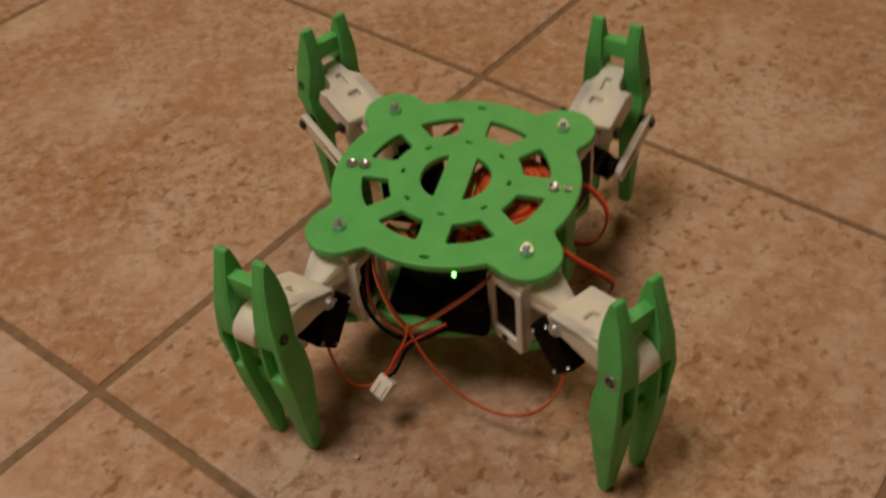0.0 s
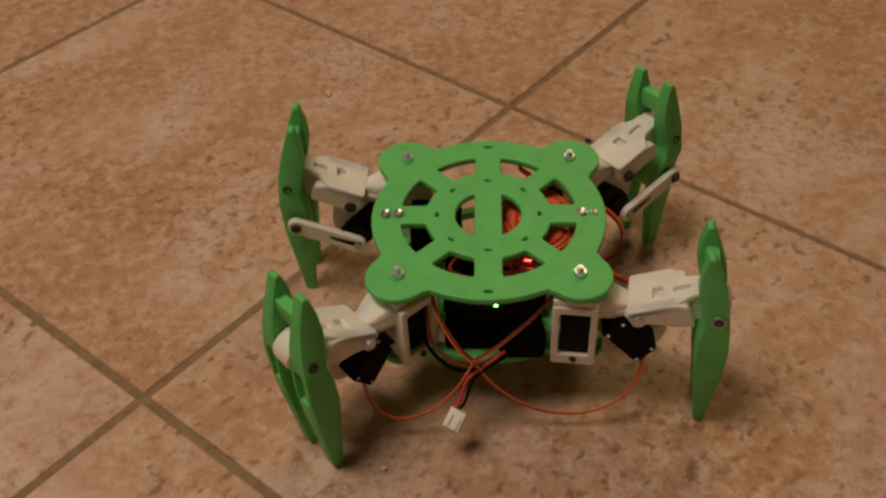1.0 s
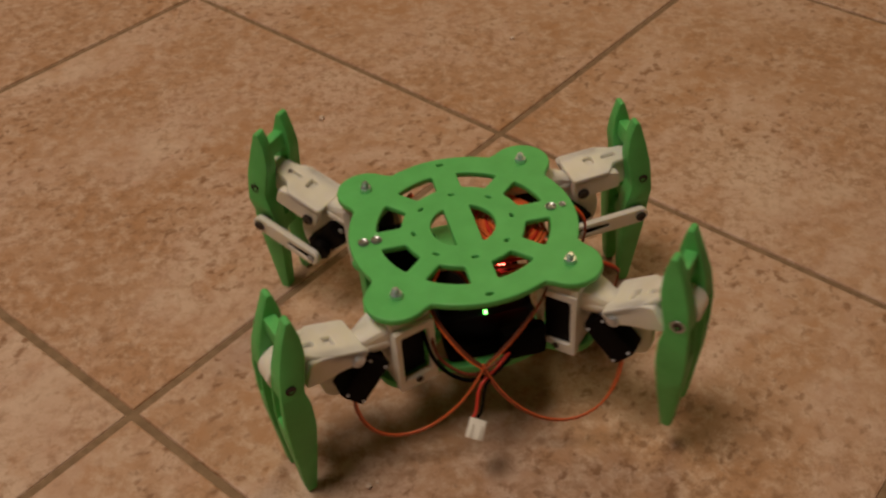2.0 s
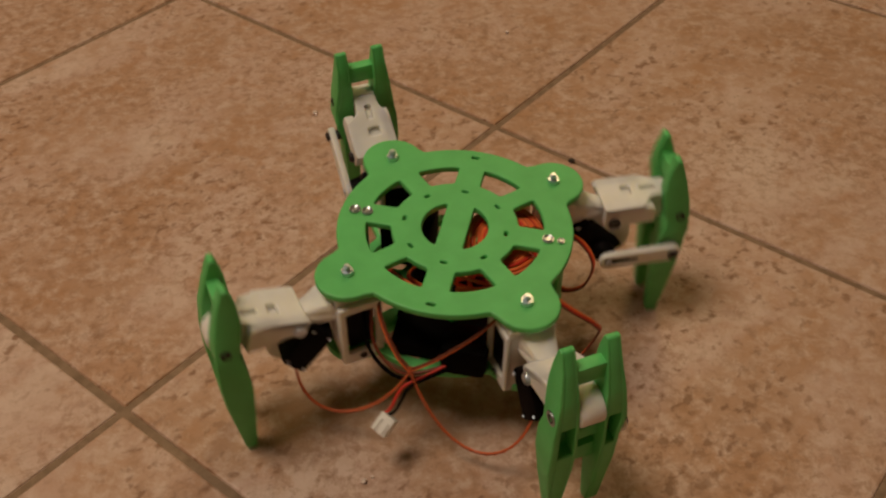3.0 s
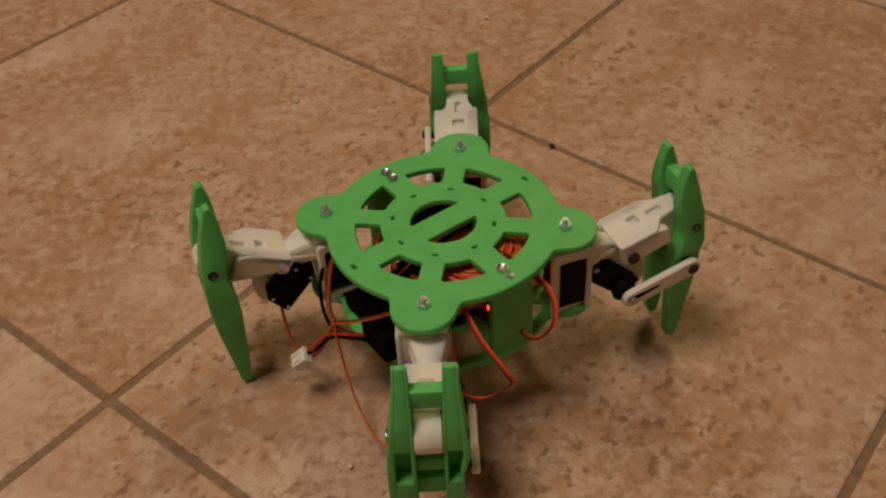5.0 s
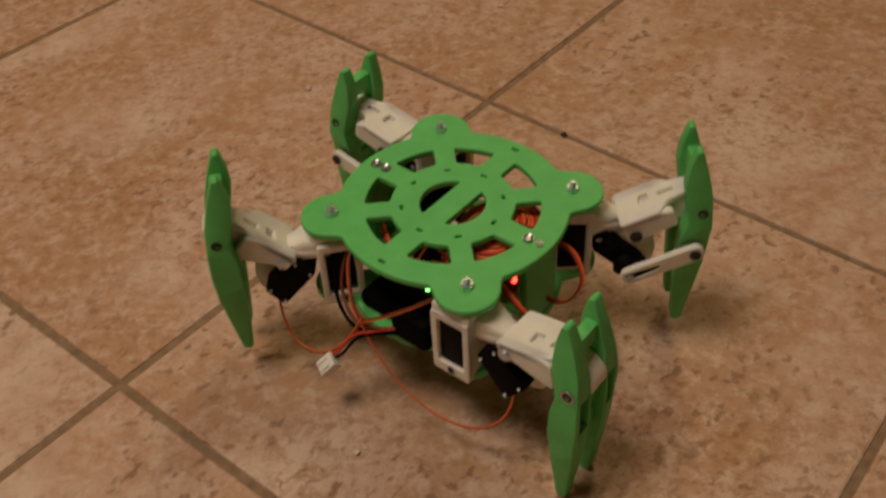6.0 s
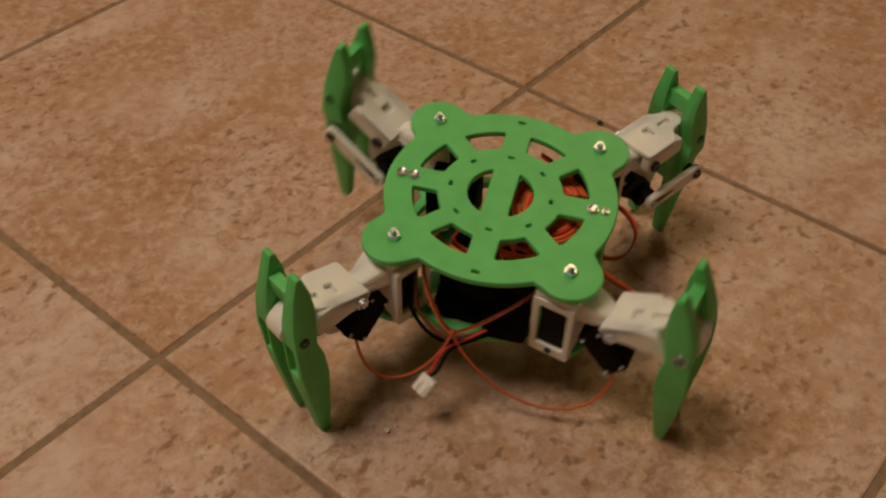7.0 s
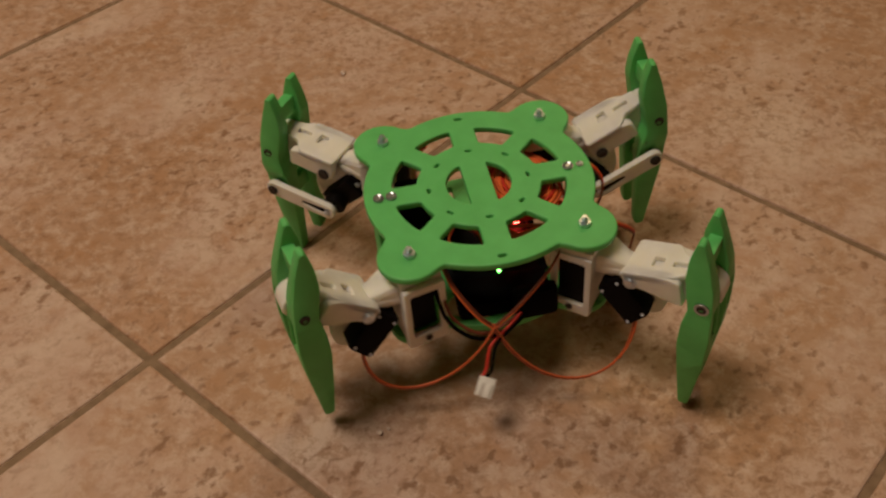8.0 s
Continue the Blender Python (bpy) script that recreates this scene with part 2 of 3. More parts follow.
def tube(points, r, sides=7, steps=7):
    """A wire: round tube along a smooth curve through points, millimetres."""
    pts = [Vector(p) for p in points]
    pts = [pts[0] * 2 - pts[1]] + pts + [pts[-1] * 2 - pts[-2]]
    line = []
    for k in range(1, len(pts) - 2):
        a, b, c, d = pts[k - 1:k + 3]
        for i in range(steps):
            t = i / steps
            line.append(0.5 * (2 * b + (c - a) * t + (2 * a - 5 * b + 4 * c - d) * t * t + (3 * b - a - 3 * c + d) * t ** 3))
    line.append(pts[-2])
    bm = bmesh.new()
    rows, side = [], None
    for k, p in enumerate(line):
        way = (line[min(k + 1, len(line) - 1)] - line[max(k - 1, 0)]).normalized()
        side = way.orthogonal() if side is None else side - way * side.dot(way)
        side.normalize()
        up = way.cross(side)
        rows.append([bm.verts.new((p + (side * math.cos(2 * math.pi * j / sides) + up * math.sin(2 * math.pi * j / sides)) * r) * MM) for j in range(sides)])
    for a, b in zip(rows, rows[1:]):
        for j in range(sides):
            bm.faces.new((a[j], a[(j + 1) % sides], b[(j + 1) % sides], b[j]))
    bm.faces.new(rows[0][::-1])
    bm.faces.new(rows[-1])
    return smooth(bm, 60)


def ribbon(points, r, count, spread):
    """Flat servo cable: parallel strands side by side; one bmesh for each strand."""
    return [tube([(px + spread[0] * (k - (count - 1) / 2), py + spread[1] * (k - (count - 1) / 2), pz + spread[2] * (k - (count - 1) / 2)) for px, py, pz in points], r) for k in range(count)]


# lateral faces: x of a sheet goes out along the leg, y goes up, thickness lies across the leg
def across(w):
    return Matrix.Translation((0, w * MM, 0)) @ Matrix.Rotation(radians(90), 4, "X")


def pan_screw(parent, name, at, r=2.6, h=2.0, mat=STEEL, label=""):
    """Pan head with a cross slot."""
    head = drum(r, h, 0, 18, min(r, h) * 0.38)
    cross = [c for c in head.faces if c.normal.z > 0.9 and len(c.verts) > 8]
    bmesh.ops.inset_individual(head, faces=cross, thickness=r * 0.35 * MM)
    for fc in [c for c in head.faces if c.normal.z > 0.9 and len(c.verts) > 8]:
        for v in fc.verts:
            if v.co.xy.length < r * 0.55 * MM:
                v.co.z -= 0.5 * MM
    return part(name, head, mat, parent, label, at)


# ---- floor and room ----
SIDE, JOINT = 0.300, 0.0042
NX = 7


def build_floor():
    lo, hi = -NX * SIDE, (NX + 1) * SIDE
    bm = bmesh.new()
    vs = [bm.verts.new(v) for v in ((lo, lo, -0.0013), (hi, lo, -0.0013), (hi, hi, -0.0013), (lo, hi, -0.0013))]
    bm.faces.new(vs)
    ext = bmesh.ops.extrude_face_region(bm, geom=bm.faces[:])
    for v in [g for g in ext["geom"] if isinstance(g, bmesh.types.BMVert)]:
        v.co.z -= 0.05
    bmesh.ops.recalc_face_normals(bm, faces=bm.faces)
    floor = tagged(part("floor", bm, GROUT), "beige stone-look ceramic tile floor with brown grout", "floor", kind="structure")
    half = (SIDE - JOINT) / 2
    bm = bmesh.new()
    prof = ((half, -0.006), (half, -0.0012), (half - 0.0005, -0.0004), (half - 0.0016, 0.0))
    loops = []
    for h, z in prof:
        c = h - 0.0006
        loops.append([bm.verts.new((sx * a, sy * b, z)) for sx, sy, a, b in
                      ((-1, -1, h, c), (-1, -1, c, h), (1, -1, c, h), (1, -1, h, c), (1, 1, h, c), (1, 1, c, h), (-1, 1, c, h), (-1, 1, h, c))])
    for a, b in zip(loops, loops[1:]):
        for k in range(8):
            bm.faces.new((a[k], a[(k + 1) % 8], b[(k + 1) % 8], b[k]))
    bm.faces.new(loops[-1])
    bmesh.ops.recalc_face_normals(bm, faces=bm.faces)
    me = bpy.data.meshes.new("tile")
    bm.to_mesh(me)
    bm.free()
    me.materials.append(TILE)
    rnd = random.Random(4)
    for i in range(-NX, NX + 1):
        for j in range(-NX, NX + 1):
            ob = new("tile", me)
            ob.parent = floor
            ob.matrix_basis = pose((i + 0.5) * SIDE, (j + 0.5) * SIDE, rnd.uniform(-0.0002, 0.0002), 0, 0, rnd.choice((0, 180)))


def build_room():
    lo, hi, h, t = -NX * SIDE, (NX + 1) * SIDE, 2.5, 0.12
    for name, b in (("wall_south", (lo - t, hi + t, lo - t, lo, 0, h)), ("wall_north", (lo - t, hi + t, hi, hi + t, 0, h)),
                    ("wall_west", (lo - t, lo, lo, hi, 0, h)), ("wall_east", (hi, hi + t, lo, hi, 0, h))):
        tagged(part(name, block(*[v * 1000 for v in b], bevel=0), WALL), "plain tan painted plaster wall of the room", "wall", kind="structure")
    tagged(part("ceiling", block((lo - t) * 1000, (hi + t) * 1000, (lo - t) * 1000, (hi + t) * 1000, h * 1000, (h + 0.1) * 1000, 0), WALL), "plain tan painted ceiling", "ceiling", kind="structure")


# ---- robot ----
def plate_outline(R=53.0, ear=14.2):
    d = EAR * math.sqrt(2)
    rs = []
    N = 360
    for k in range(N):
        a = 2 * math.pi * k / N
        r = R
        for q in range(4):
            da = (a - math.pi / 4 - q * math.pi / 2 + math.pi) % (2 * math.pi) - math.pi
            s = d * math.sin(da)
            if abs(da) < 1 and abs(s) < ear:
                r = max(r, d * math.cos(da) + math.sqrt(ear * ear - s * s))
        rs.append(r)
    for _ in range(3):
        rs = [max(rs[k], (rs[k - 1] + rs[k] + rs[(k + 1) % N]) / 3) for k in range(N)]
    return [(rs[k] * math.cos(2 * math.pi * k / N), rs[k] * math.sin(2 * math.pi * k / N)) for k in range(0, N, 2)]


def plate_windows(r0=28.6, r1=40.0):
    """Eight cutouts between the spokes; the spokes to the ears are a little slimmer."""
    out = []
    for k in range(8):
        a0, a1 = math.radians(45 * k), math.radians(45 * k + 45)
        h0, h1 = (6.1, 5.0) if k % 2 == 0 else (5.0, 6.1)
        pts = []
        for r, order in ((r1, (0, 0.25, 0.5, 0.75, 1)), (r0, (1, 0.75, 0.5, 0.25, 0))):
            b0, b1 = a0 + math.asin(h0 / r), a1 - math.asin(h1 / r)
            pts += [(r * math.cos(b0 + (b1 - b0) * u), r * math.sin(b0 + (b1 - b0) * u)) for u in order]
        out.append(rounded(pts, 1.3, 2))
    return out


def half_moon(sign, r=15.0, edge=6.2):
    a = math.acos(edge / r)
    return rounded([(sign * r * math.cos(a * u), r * math.sin(a * u) * sign) for u in [-1 + k / 8 for k in range(17)]], 0.8, 1)


def build_body(robot):
    small = []
    for k in range(8):
        a = math.radians(45 * k)
        small.append([(px * math.cos(a) - py * math.sin(a), px * math.sin(a) + py * math.cos(a)) for px, py in capsule((23.2, -0.8), (23.2, 0.8), 0.75, 5)])
    for sy in (-1, 1):
        small.append(capsule((-1.0, 48.0 * sy), (1.0, 48.0 * sy), 0.9, 5))
    holes = plate_windows() + [half_moon(1), half_moon(-1)] + small
    top = part("top_plate", sheet([plate_outline()] + holes, 3.4, 0.7), GREEN, robot, "bright green printed round plate with spoked cutouts", pose(0, 0, -1.7 * MM))
    for sx, sy in HIPS:
        at = pose(sx * EAR * MM, sy * EAR * MM, 0)
        nut = bmesh.new()
        bmesh.ops.create_cone(nut, cap_ends=True, segments=6, radius1=2.9 * MM, radius2=2.9 * MM, depth=2.2 * MM)
        bmesh.ops.bevel(nut, geom=nut.edges[:], offset=0.25 * MM, segments=2, affect="EDGES")
        bolt = part("hip_bolt", merged((drum(1.35, 5.0, 0, 16, 0.4), None), *[(drum(1.55, 0.45, 2.4 + 0.75 * q, 16, 0.15), None) for q in range(3)]), STEEL, top, "threaded steel bolt end", at @ pose(0, 0, 1.7 * MM))
        part("nut", smooth(nut, 30), STEEL, bolt, "small steel hex nut", pose(0, 0, 1.1 * MM, 0, 0, 17 * sx + 9 * sy))
    for px, r in ((-46.4, 2.6), (-40.6, 2.6), (42.0, 2.6), (47.7, 1.7)):
        pan_screw(top, "plate_screw", pose(px * MM, 0, 1.7 * MM), r, 1.3, ZINC, "small steel screw")
    part("bottom_plate", sheet([plate_outline(51.0, 12.5)] + plate_windows(27.5, 46.0) + [[(y, -x) for x, y in half_moon(k, 24, 3.5)] for k in (1, -1)], 4.0, 0.6), GREEN, robot,
         "green printed base plate with spoked cutouts", pose(0, 0, -43 * MM))
    # bowed green side pillars that join both plates
    for sx in (-1, 1):
        prof = rounded([(sx * 43.0, -9), (sx * 49.5, -12), (sx * 50.5, 0), (sx * 49.5, 12), (sx * 43.0, 9), (sx * 45.0, 0)], 2, 3)
        part("side_pillar", sheet([prof], 36.6, 0.5), GREEN, robot, "curved green pillar between the plates", pose(0, 0, -22.7 * MM))
    # electronics
    board = part("circuit_board", block(-21, 26, -27, 13, -37.0, -35.4, 0.3), BOARD, robot, "dark controller board")
    part("socket_strip", block(-18, -15, -20, 10, -35.4, -29.0, 0.4), BLACK, board, "black pin socket strip")
    part("socket_strip", block(23, 26, -20, 10, -35.4, -31.0, 0.4), BLACK, board, "black pin socket strip")
    part("processor", block(4, 14, -12, 0, -35.4, -33.4, 0.3), BLACK, board)
    part("white_plug", block(-12, -6, 8, 13, -34, -26, 0.6), CREAM, board, "small white plug")
    part("green_led", block(2.4, 3.9, -25.0, -23.6, -35.4, -33.6, 0.3), GREEN_GLOW, board, "lit green indicator")
    part("red_led", block(17.2, 20.6, 4.8, 7.6, -35.4, -30.8, 0.5), RED_GLOW, board, "lit red indicator")
    module = part("regulator_module", block(-37, -13, 5, 26, -37, -13.5, 1.5), BLACK, robot, "black regulator module")
    part("module_screw", drum(1.1, 0.6, -13.5, 12, 0.1), STEEL, module, "tiny steel screw", pose(-30 * MM, 10 * MM, 0))
    sensor = part("sensor_board", block(30, 39, -8, 6, -29.5, -28.0, 0.3), BOARD, robot, "small dark sensor board")
    part("red_led", block(35.0, 37.0, -3.1, -1.1, -28.0, -25.4, 0.3), DIM_GLOW, sensor, "lit red indicator")
    part("red_led", block(34.0, 36.0, 3.4, 5.4, -28.0, -25.4, 0.3), DIM_GLOW, sensor, "lit red indicator")
    battery = part("battery_pack", block(-20, 24, -46, -27.6, -41.0, -32.0, 3.0), BLACK, robot, "black wrapped battery pack")
    part("battery_cap", block(4, 25, -52, -44.0, -41.0, -23.5, 4.0), BLACK, battery, "black heat-shrink end")
    # cable tangle under the cutouts on one side
    rnd = random.Random(11)
    for k in range(13):
        cx, cy, cz = rnd.uniform(16, 27), rnd.uniform(-8, 10), rnd.uniform(-22, -12)
        ra, rb, ph, tilt = rnd.uniform(7, 15), rnd.uniform(10, 21), rnd.uniform(0, 6.3), rnd.uniform(-5, 5)
        pts = []
        for i in range(12):
            a = ph + 2 * math.pi * i / 12 * rnd.uniform(0.93, 1.05)
            px, py = cx + ra * math.cos(a), cy + rb * math.sin(a)
            lim = 44 / max(44, math.hypot(px, py))
            px, py, pz = px * lim, py * lim, min(-6.2, max(-30, cz + tilt * math.sin(2 * a)))
            if abs(px - 19 - 0.1 * (6.2 - py)) < 8 and py < 8 and abs(pz + 31.7 - (6.2 - py) * 0.86) < 10:      # the gap through which the red indicator shows
                px += 12 if px > 19 else -12
            pts.append((px, py, pz))
        part("servo_cable", tube(pts, 0.8, 6, 4), (ORANGE, ORANGE, RED, ORANGE, COPPER)[k % 5], robot)
    # a coil of parallel leads just under the plate
    for k in range(10):
        r, pts = 4.6 + 1.75 * k, []
        for i in range(14):
            a = 0.55 + 2 * math.pi * 0.84 * i / 13
            pts.append((22 + r * 0.9 * math.cos(a) + rnd.uniform(-0.4, 0.4), 6 + r * 1.15 * math.sin(a) + rnd.uniform(-0.4, 0.4), -7.0 - 0.35 * k + 1.6 * math.sin(a + 0.4 * k) + rnd.uniform(-0.5, 0.5)))
        pts = [(px * min(1, 45 / math.hypot(px, py)), py * min(1, 45 / math.hypot(px, py)), min(pz, -5.2)) for px, py, pz in pts]
        part("servo_cable", tube(pts, 0.9, 7, 4), (ORANGE, COPPER, ORANGE, RED)[k % 4], robot)
    for pts in ([(-30, -18, -12), (-20, -4, -16), (-6, -12, -18), (0, -30, -20), (12, -34, -17)],
                [(-32, 6, -14), (-22, 14, -20), (-12, 2, -22), (-18, -16, -20), (-4, -26, -18)],
                [(44, -22, -9), (56, -23, -17), (68, -20, -28), (70, -18, -36), (62, -27, -46), (52, -33, -45), (45, -30, -26)],
                [(44, 14, -9), (55, 16, -13), (63, 12, -22), (60, 6, -32), (50, 4, -34), (43, 4, -20)],
                [(30, -20, -12), (20, -30, -14), (4, -34, -14), (-12, -30, -12), (-26, -20, -14)]):
        for q, bm in enumerate(ribbon(pts, 0.55, 3, (0.32, 0.6, 0.4))):
            part("servo_cable", bm, (BROWN, RED, ORANGE)[q], robot)
    build_leads(robot)


def build_leads(robot):
    """Leads that hang out of the front, with the white battery plug."""
    plug = Vector((-15.0, -74.5, -53.5))
    for k, (mat, dx, start) in enumerate(((RED, -1.3, (14, -46, -33)), (BLACK, 1.3, (16, -47, -36)))):
        pts = [start, (2 + dx, -56, -37), (-8 + dx, -62, -41), (-12 + dx, -69, -48), (plug.x + dx, plug.y + 3, plug.z + 3)]
        part("power_lead", tube(pts, 0.75), mat, robot, ("red" if k == 0 else "black") + " power lead")
    body = part("battery_plug", block(-3.8, 3.8, -4.5, 4.5, -2.6, 2.6, 0.5), CREAM, robot, "white plastic battery plug",
                pose(plug.x * MM, plug.y * MM, plug.z * MM, 42, 10, -28))
    part("key_rib", block(-2.6, -1.2, -4.0, 2.0, 2.4, 3.3, 0.2), CREAM, body)
    part("key_rib", block(1.2, 2.6, -4.0, 2.0, 2.4, 3.3, 0.2), CREAM, body)
    part("power_lead", tube([(-30, -34, -8), (-30, -46, -16), (-26, -54, -30), (-14, -58, -40), (0, -55, -40), (12, -47, -36)], 0.9), BLACK, robot, "black power lead")
    part("power_lead", tube([(-28, -36, -8), (-27, -46, -18), (-24, -52, -30), (-12, -57, -38), (2, -53, -37), (13, -46, -34)], 0.8), BROWN, robot, "dark red power lead")
    for path in ([(-26, -38, -6), (-22, -48, -15), (-14, -56, -26), (-7, -59, -33)], [(30, -40, -6), (20, -49, -14), (5, -56, -25), (-7, -59, -33)]):
        for q, bm in enumerate(ribbon(path, 0.5, 3, (0.3, 0.3, 0.65))):
            part("servo_cable", bm, (ORANGE, BROWN, BROWN)[q], robot, "thin orange servo cable")


def tibia_layers(side, linked):
    """One side plate of a lower leg: outline in x (out), y (up) from the knee; the middle layer has a pocket in the outer edge."""
    outer = [(-6.5, 32.3), (-4, 32.3), (0, 21), (3.6, 8), (5.2, -6), (5.8, -18), (5.0, -32), (0.3, -70.8), (-4.3, -70.8),
             (-6.4, -46), (-8.0, -24), (-7.5, -12), (-5.6, -4.2), (-7.0, 2.8), (-9.2, 13.0), (-8.8, 23)]
    pocket = outer[:4] + [(4.8, -5), (-1.5, -5.5), (-1.5, -20.5), (5.6, -21.5), (5.0, -32)] + outer[7:]
    prof, cut = rounded(outer, 2.0, 3), rounded(pocket, 1.4, 3)
    pieces = [(sheet([prof], 1.5, 0.5), across(9.2 * side - 2.95 * side)), (sheet([cut], 4.6, 0.1), across(9.2 * side)), (sheet([prof], 1.7, 0.6), across(9.2 * side + 3.0 * side))]
    bm = merged(*pieces)
    for v in bm.verts:     # thinner towards the tip and the toe
        z = v.co.z / MM
        k = 1.0 - 0.25 * max(0, (z - 2) / 30) - 0.25 * max(0, (-z - 36) / 37)
        off = (v.co.y / MM * side - 9.2) * k
        swell = min(1, max(0, (24 - z) / 36))       # the outer face bulges round and below the knee
        swell *= min(1, max(0, (z + 16.5) / 4)) if linked else min(1, max(0, (z + 68) / 36))
        if off > 0:
            off *= 1 + (0.75 if linked else 0.95) * swell
        v.co.y = side * (9.2 + off) * MM
    return smooth(bm, 35)


def build_leg(robot, index):
    s = LINK_SIDE[index]
    # hip: servo box that turns about the ear bolt, and the arm that carries the lift servo
    box = [(sheet([rounded([(-10.5, -8.5), (9.0, -8.5), (9.0, -44.5), (-10.5, -44.5)], 1.5, 2), rounded([(-7.4, -12.5), (6.0, -12.5), (6.0, -38.5), (-7.4, -38.5)], 0.8, 1)], 3.0, 0.5), across(-11.0 * s)),
           (sheet([rounded([(-10.5, -8.5), (9.0, -8.5), (9.0, -36), (-2, -44.5), (-10.5, -44.5)], 1.5, 2)], 2.6, 0.5), across(9.0 * s)),
           (block(6.2, 9.0, -11.0, 9.5, -44.3, -8.6, 0.6), None),
           (block(-10.3, 9.0, -11.5, 9.5, -10.5, -5.2, 0.8), None),
           (drum(9.0, 3.2, -5.4, 28, 0.5), None)]
    arm = rounded([(6, -10), (14, -10), (24, -14), (33, -14), (38, -23), (40, -34), (37.5, -43), (31, -46), (21, -42.5), (11, -33), (7, -22)], 6, 5)
    box.append((sheet([arm], 3.0, 0.6), across(4.5 * s)))
    neck = sheet([rounded([(2, -6.4), (8, -7.6), (13, -8.8), (20, -12.0), (31, -14.5), (33, -21), (24, -23.5), (14, -21), (8, -20), (2, -18)], 2.5, 3)], 15.0, 2.6)
    for v in neck.verts:        # funnel: wide under the plate, slim towards the pivot
        v.co.z *= 1.3 - 0.75 * min(1, max(0, (v.co.x / MM - 5) / 19))
    box.append((neck, across(1.0 * s)))
    coxa = part("hip_bracket", merged(*box), WHITE, robot, "off-white printed hip bracket holding two servos")
    part("hip_servo", merged((block(-6.8, 5.8, -11.0, 8.0, -38.2, -12.0, 0.6), None)), SERVO, coxa, "black micro servo body")
    pan_screw(coxa, "bracket_screw", across(-12.6 * s) @ pose(-0.5 * MM, -40.6 * MM, 0, 0 if s > 0 else 180, 0, 0), 1.7, 0.9, DARK_STEEL, "dark screw")
    # lift servo: long side slopes down and out, case across the leg, shaft end towards the link
    u = Vector((math.cos(radians(45)), 0, -math.sin(radians(45))))
    w = Vector((-0.10, s, -0.18)).normalized()
    u = (u - w * u.dot(w)).normalized()
    v = w.cross(u)
    mid = Vector((22.4, 0.6 * s, -31.2)) * MM
    lift = part("lift_servo", merged((block(-11.6, 11.6, -6.3, 6.3, -11, 10, 2.2), None), (block(-14.6, 14.6, -5.6, 5.6, 5.0, 7.2, 0.5), None), (drum(5.8, 4.5, 9.8, 22, 0.4), Matrix.Translation((5.4 * MM, 0, 0)))),
                SERVO, coxa, "black micro servo body", Matrix((u, v, w)).transposed().to_4x4())
    lift.matrix_basis.translation = mid
    for a in (-12.9, 12.9):
        pan_screw(lift, "case_screw", pose(a * MM, 0, 7.2 * MM), 1.5, 0.9, STEEL, "small steel screw")
    for a in (-9.2, 9.2):
        for b in (-4.2, 4.2):
            pan_screw(lift, "case_screw", pose(a * MM, b * MM, -11.0 * MM, 180), 0.8, 0.4, STEEL)
    # lead of the lift servo, from the case's outer end down in a bow to the body
    o = Vector((29.5, -8.5 * s, -37.5))
    bow = [tuple(o), (o.x - 2, -12 * s, -44), (16, -20 * s, -46), (6, -27 * s, -36), (-6, -30 * s, -22)]
    if index in (0, 3):
        bow = [(o.x - 5, -7 * s, -34), tuple(o), (o.x + 0.4, -9 * s, -39)]
    for q, bm in enumerate(ribbon(bow, 0.62, 3, (0.35, 0.25, 0.75))):
        part("lift_servo_cable", bm, (ORANGE, RED, BROWN)[q], coxa, "thin orange-brown servo cable")

    # femur, origin at the upper pivot, x outward
    cheek = rounded([(-4.6, -3.0), (-4.6, 3.5), (-4.0, 7.6), (15.0, 7.6), (20.0, 6.0), (20.0, -2.8), (6, -3.2)], 1.8, 4)
    core = rounded([(3, -5.6), (3, 6.2), (24, 6.2), (29, 8.8), (33, 7), (36.8, 2), (37.0, -3), (34, -7.4), (27, -7.2)], 2.5, 3)
    inner = rounded([(-4.2, 1.4), (-5.4, 4.6), (-6.4, 8.0), (15.0, 8.6), (20.5, 6.4), (20.5, -6.6), (12, -4.2), (4, -0.6)], 1.6, 3)
    lid = sheet([rounded([(x, y * -s) for x, y in ((-4.4, -12.8), (14.5, -12.8), (19, -6.4), (28, -5.4), (28, 5.4), (22, 5.8), (18.5, 8.2), (10, 10.0), (-5.2, 10.0))], 1.6, 2),
                 rounded([(6.0, -3.0), (10.5, -3.0), (10.5, 3.0), (6.0, 3.0)], 0.6, 1), rounded([(15, -1.5), (22.5, -1.5), (22.5, 1.5), (15, 1.5)], 0.6, 1)], 3.4, 0.7)
    pieces = [(sheet([cheek], 4.6, 0.7), across(10.3 * s)), (sheet([inner], 4.6, 0.7), across(-7.7 * s)),
              (sheet([core], 10.8, 1.0), across(0)), (lid, pose(0, 0, 7.0 * MM)), (block(3, 17, *sorted((-6.0 * s, 9.2 * s)), -2.6, 5.4, 0.8), None)]
    femur = part("upper_leg", merged(*pieces), WHITE, robot, "off-white printed upper leg arm")
    for side in (-1, 1):
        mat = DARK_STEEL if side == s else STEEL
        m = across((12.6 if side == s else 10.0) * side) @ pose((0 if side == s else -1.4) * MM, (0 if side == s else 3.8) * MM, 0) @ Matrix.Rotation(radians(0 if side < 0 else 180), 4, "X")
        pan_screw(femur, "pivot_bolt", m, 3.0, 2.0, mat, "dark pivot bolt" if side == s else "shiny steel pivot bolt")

    # lower leg, origin at the knee, stays upright
    tibia = part("lower_leg", block(-6.5, -1.0, -6.8, 6.8, 13.5, 22.5, 0.8), GREEN, robot, "bright green printed lower leg with two side plates")
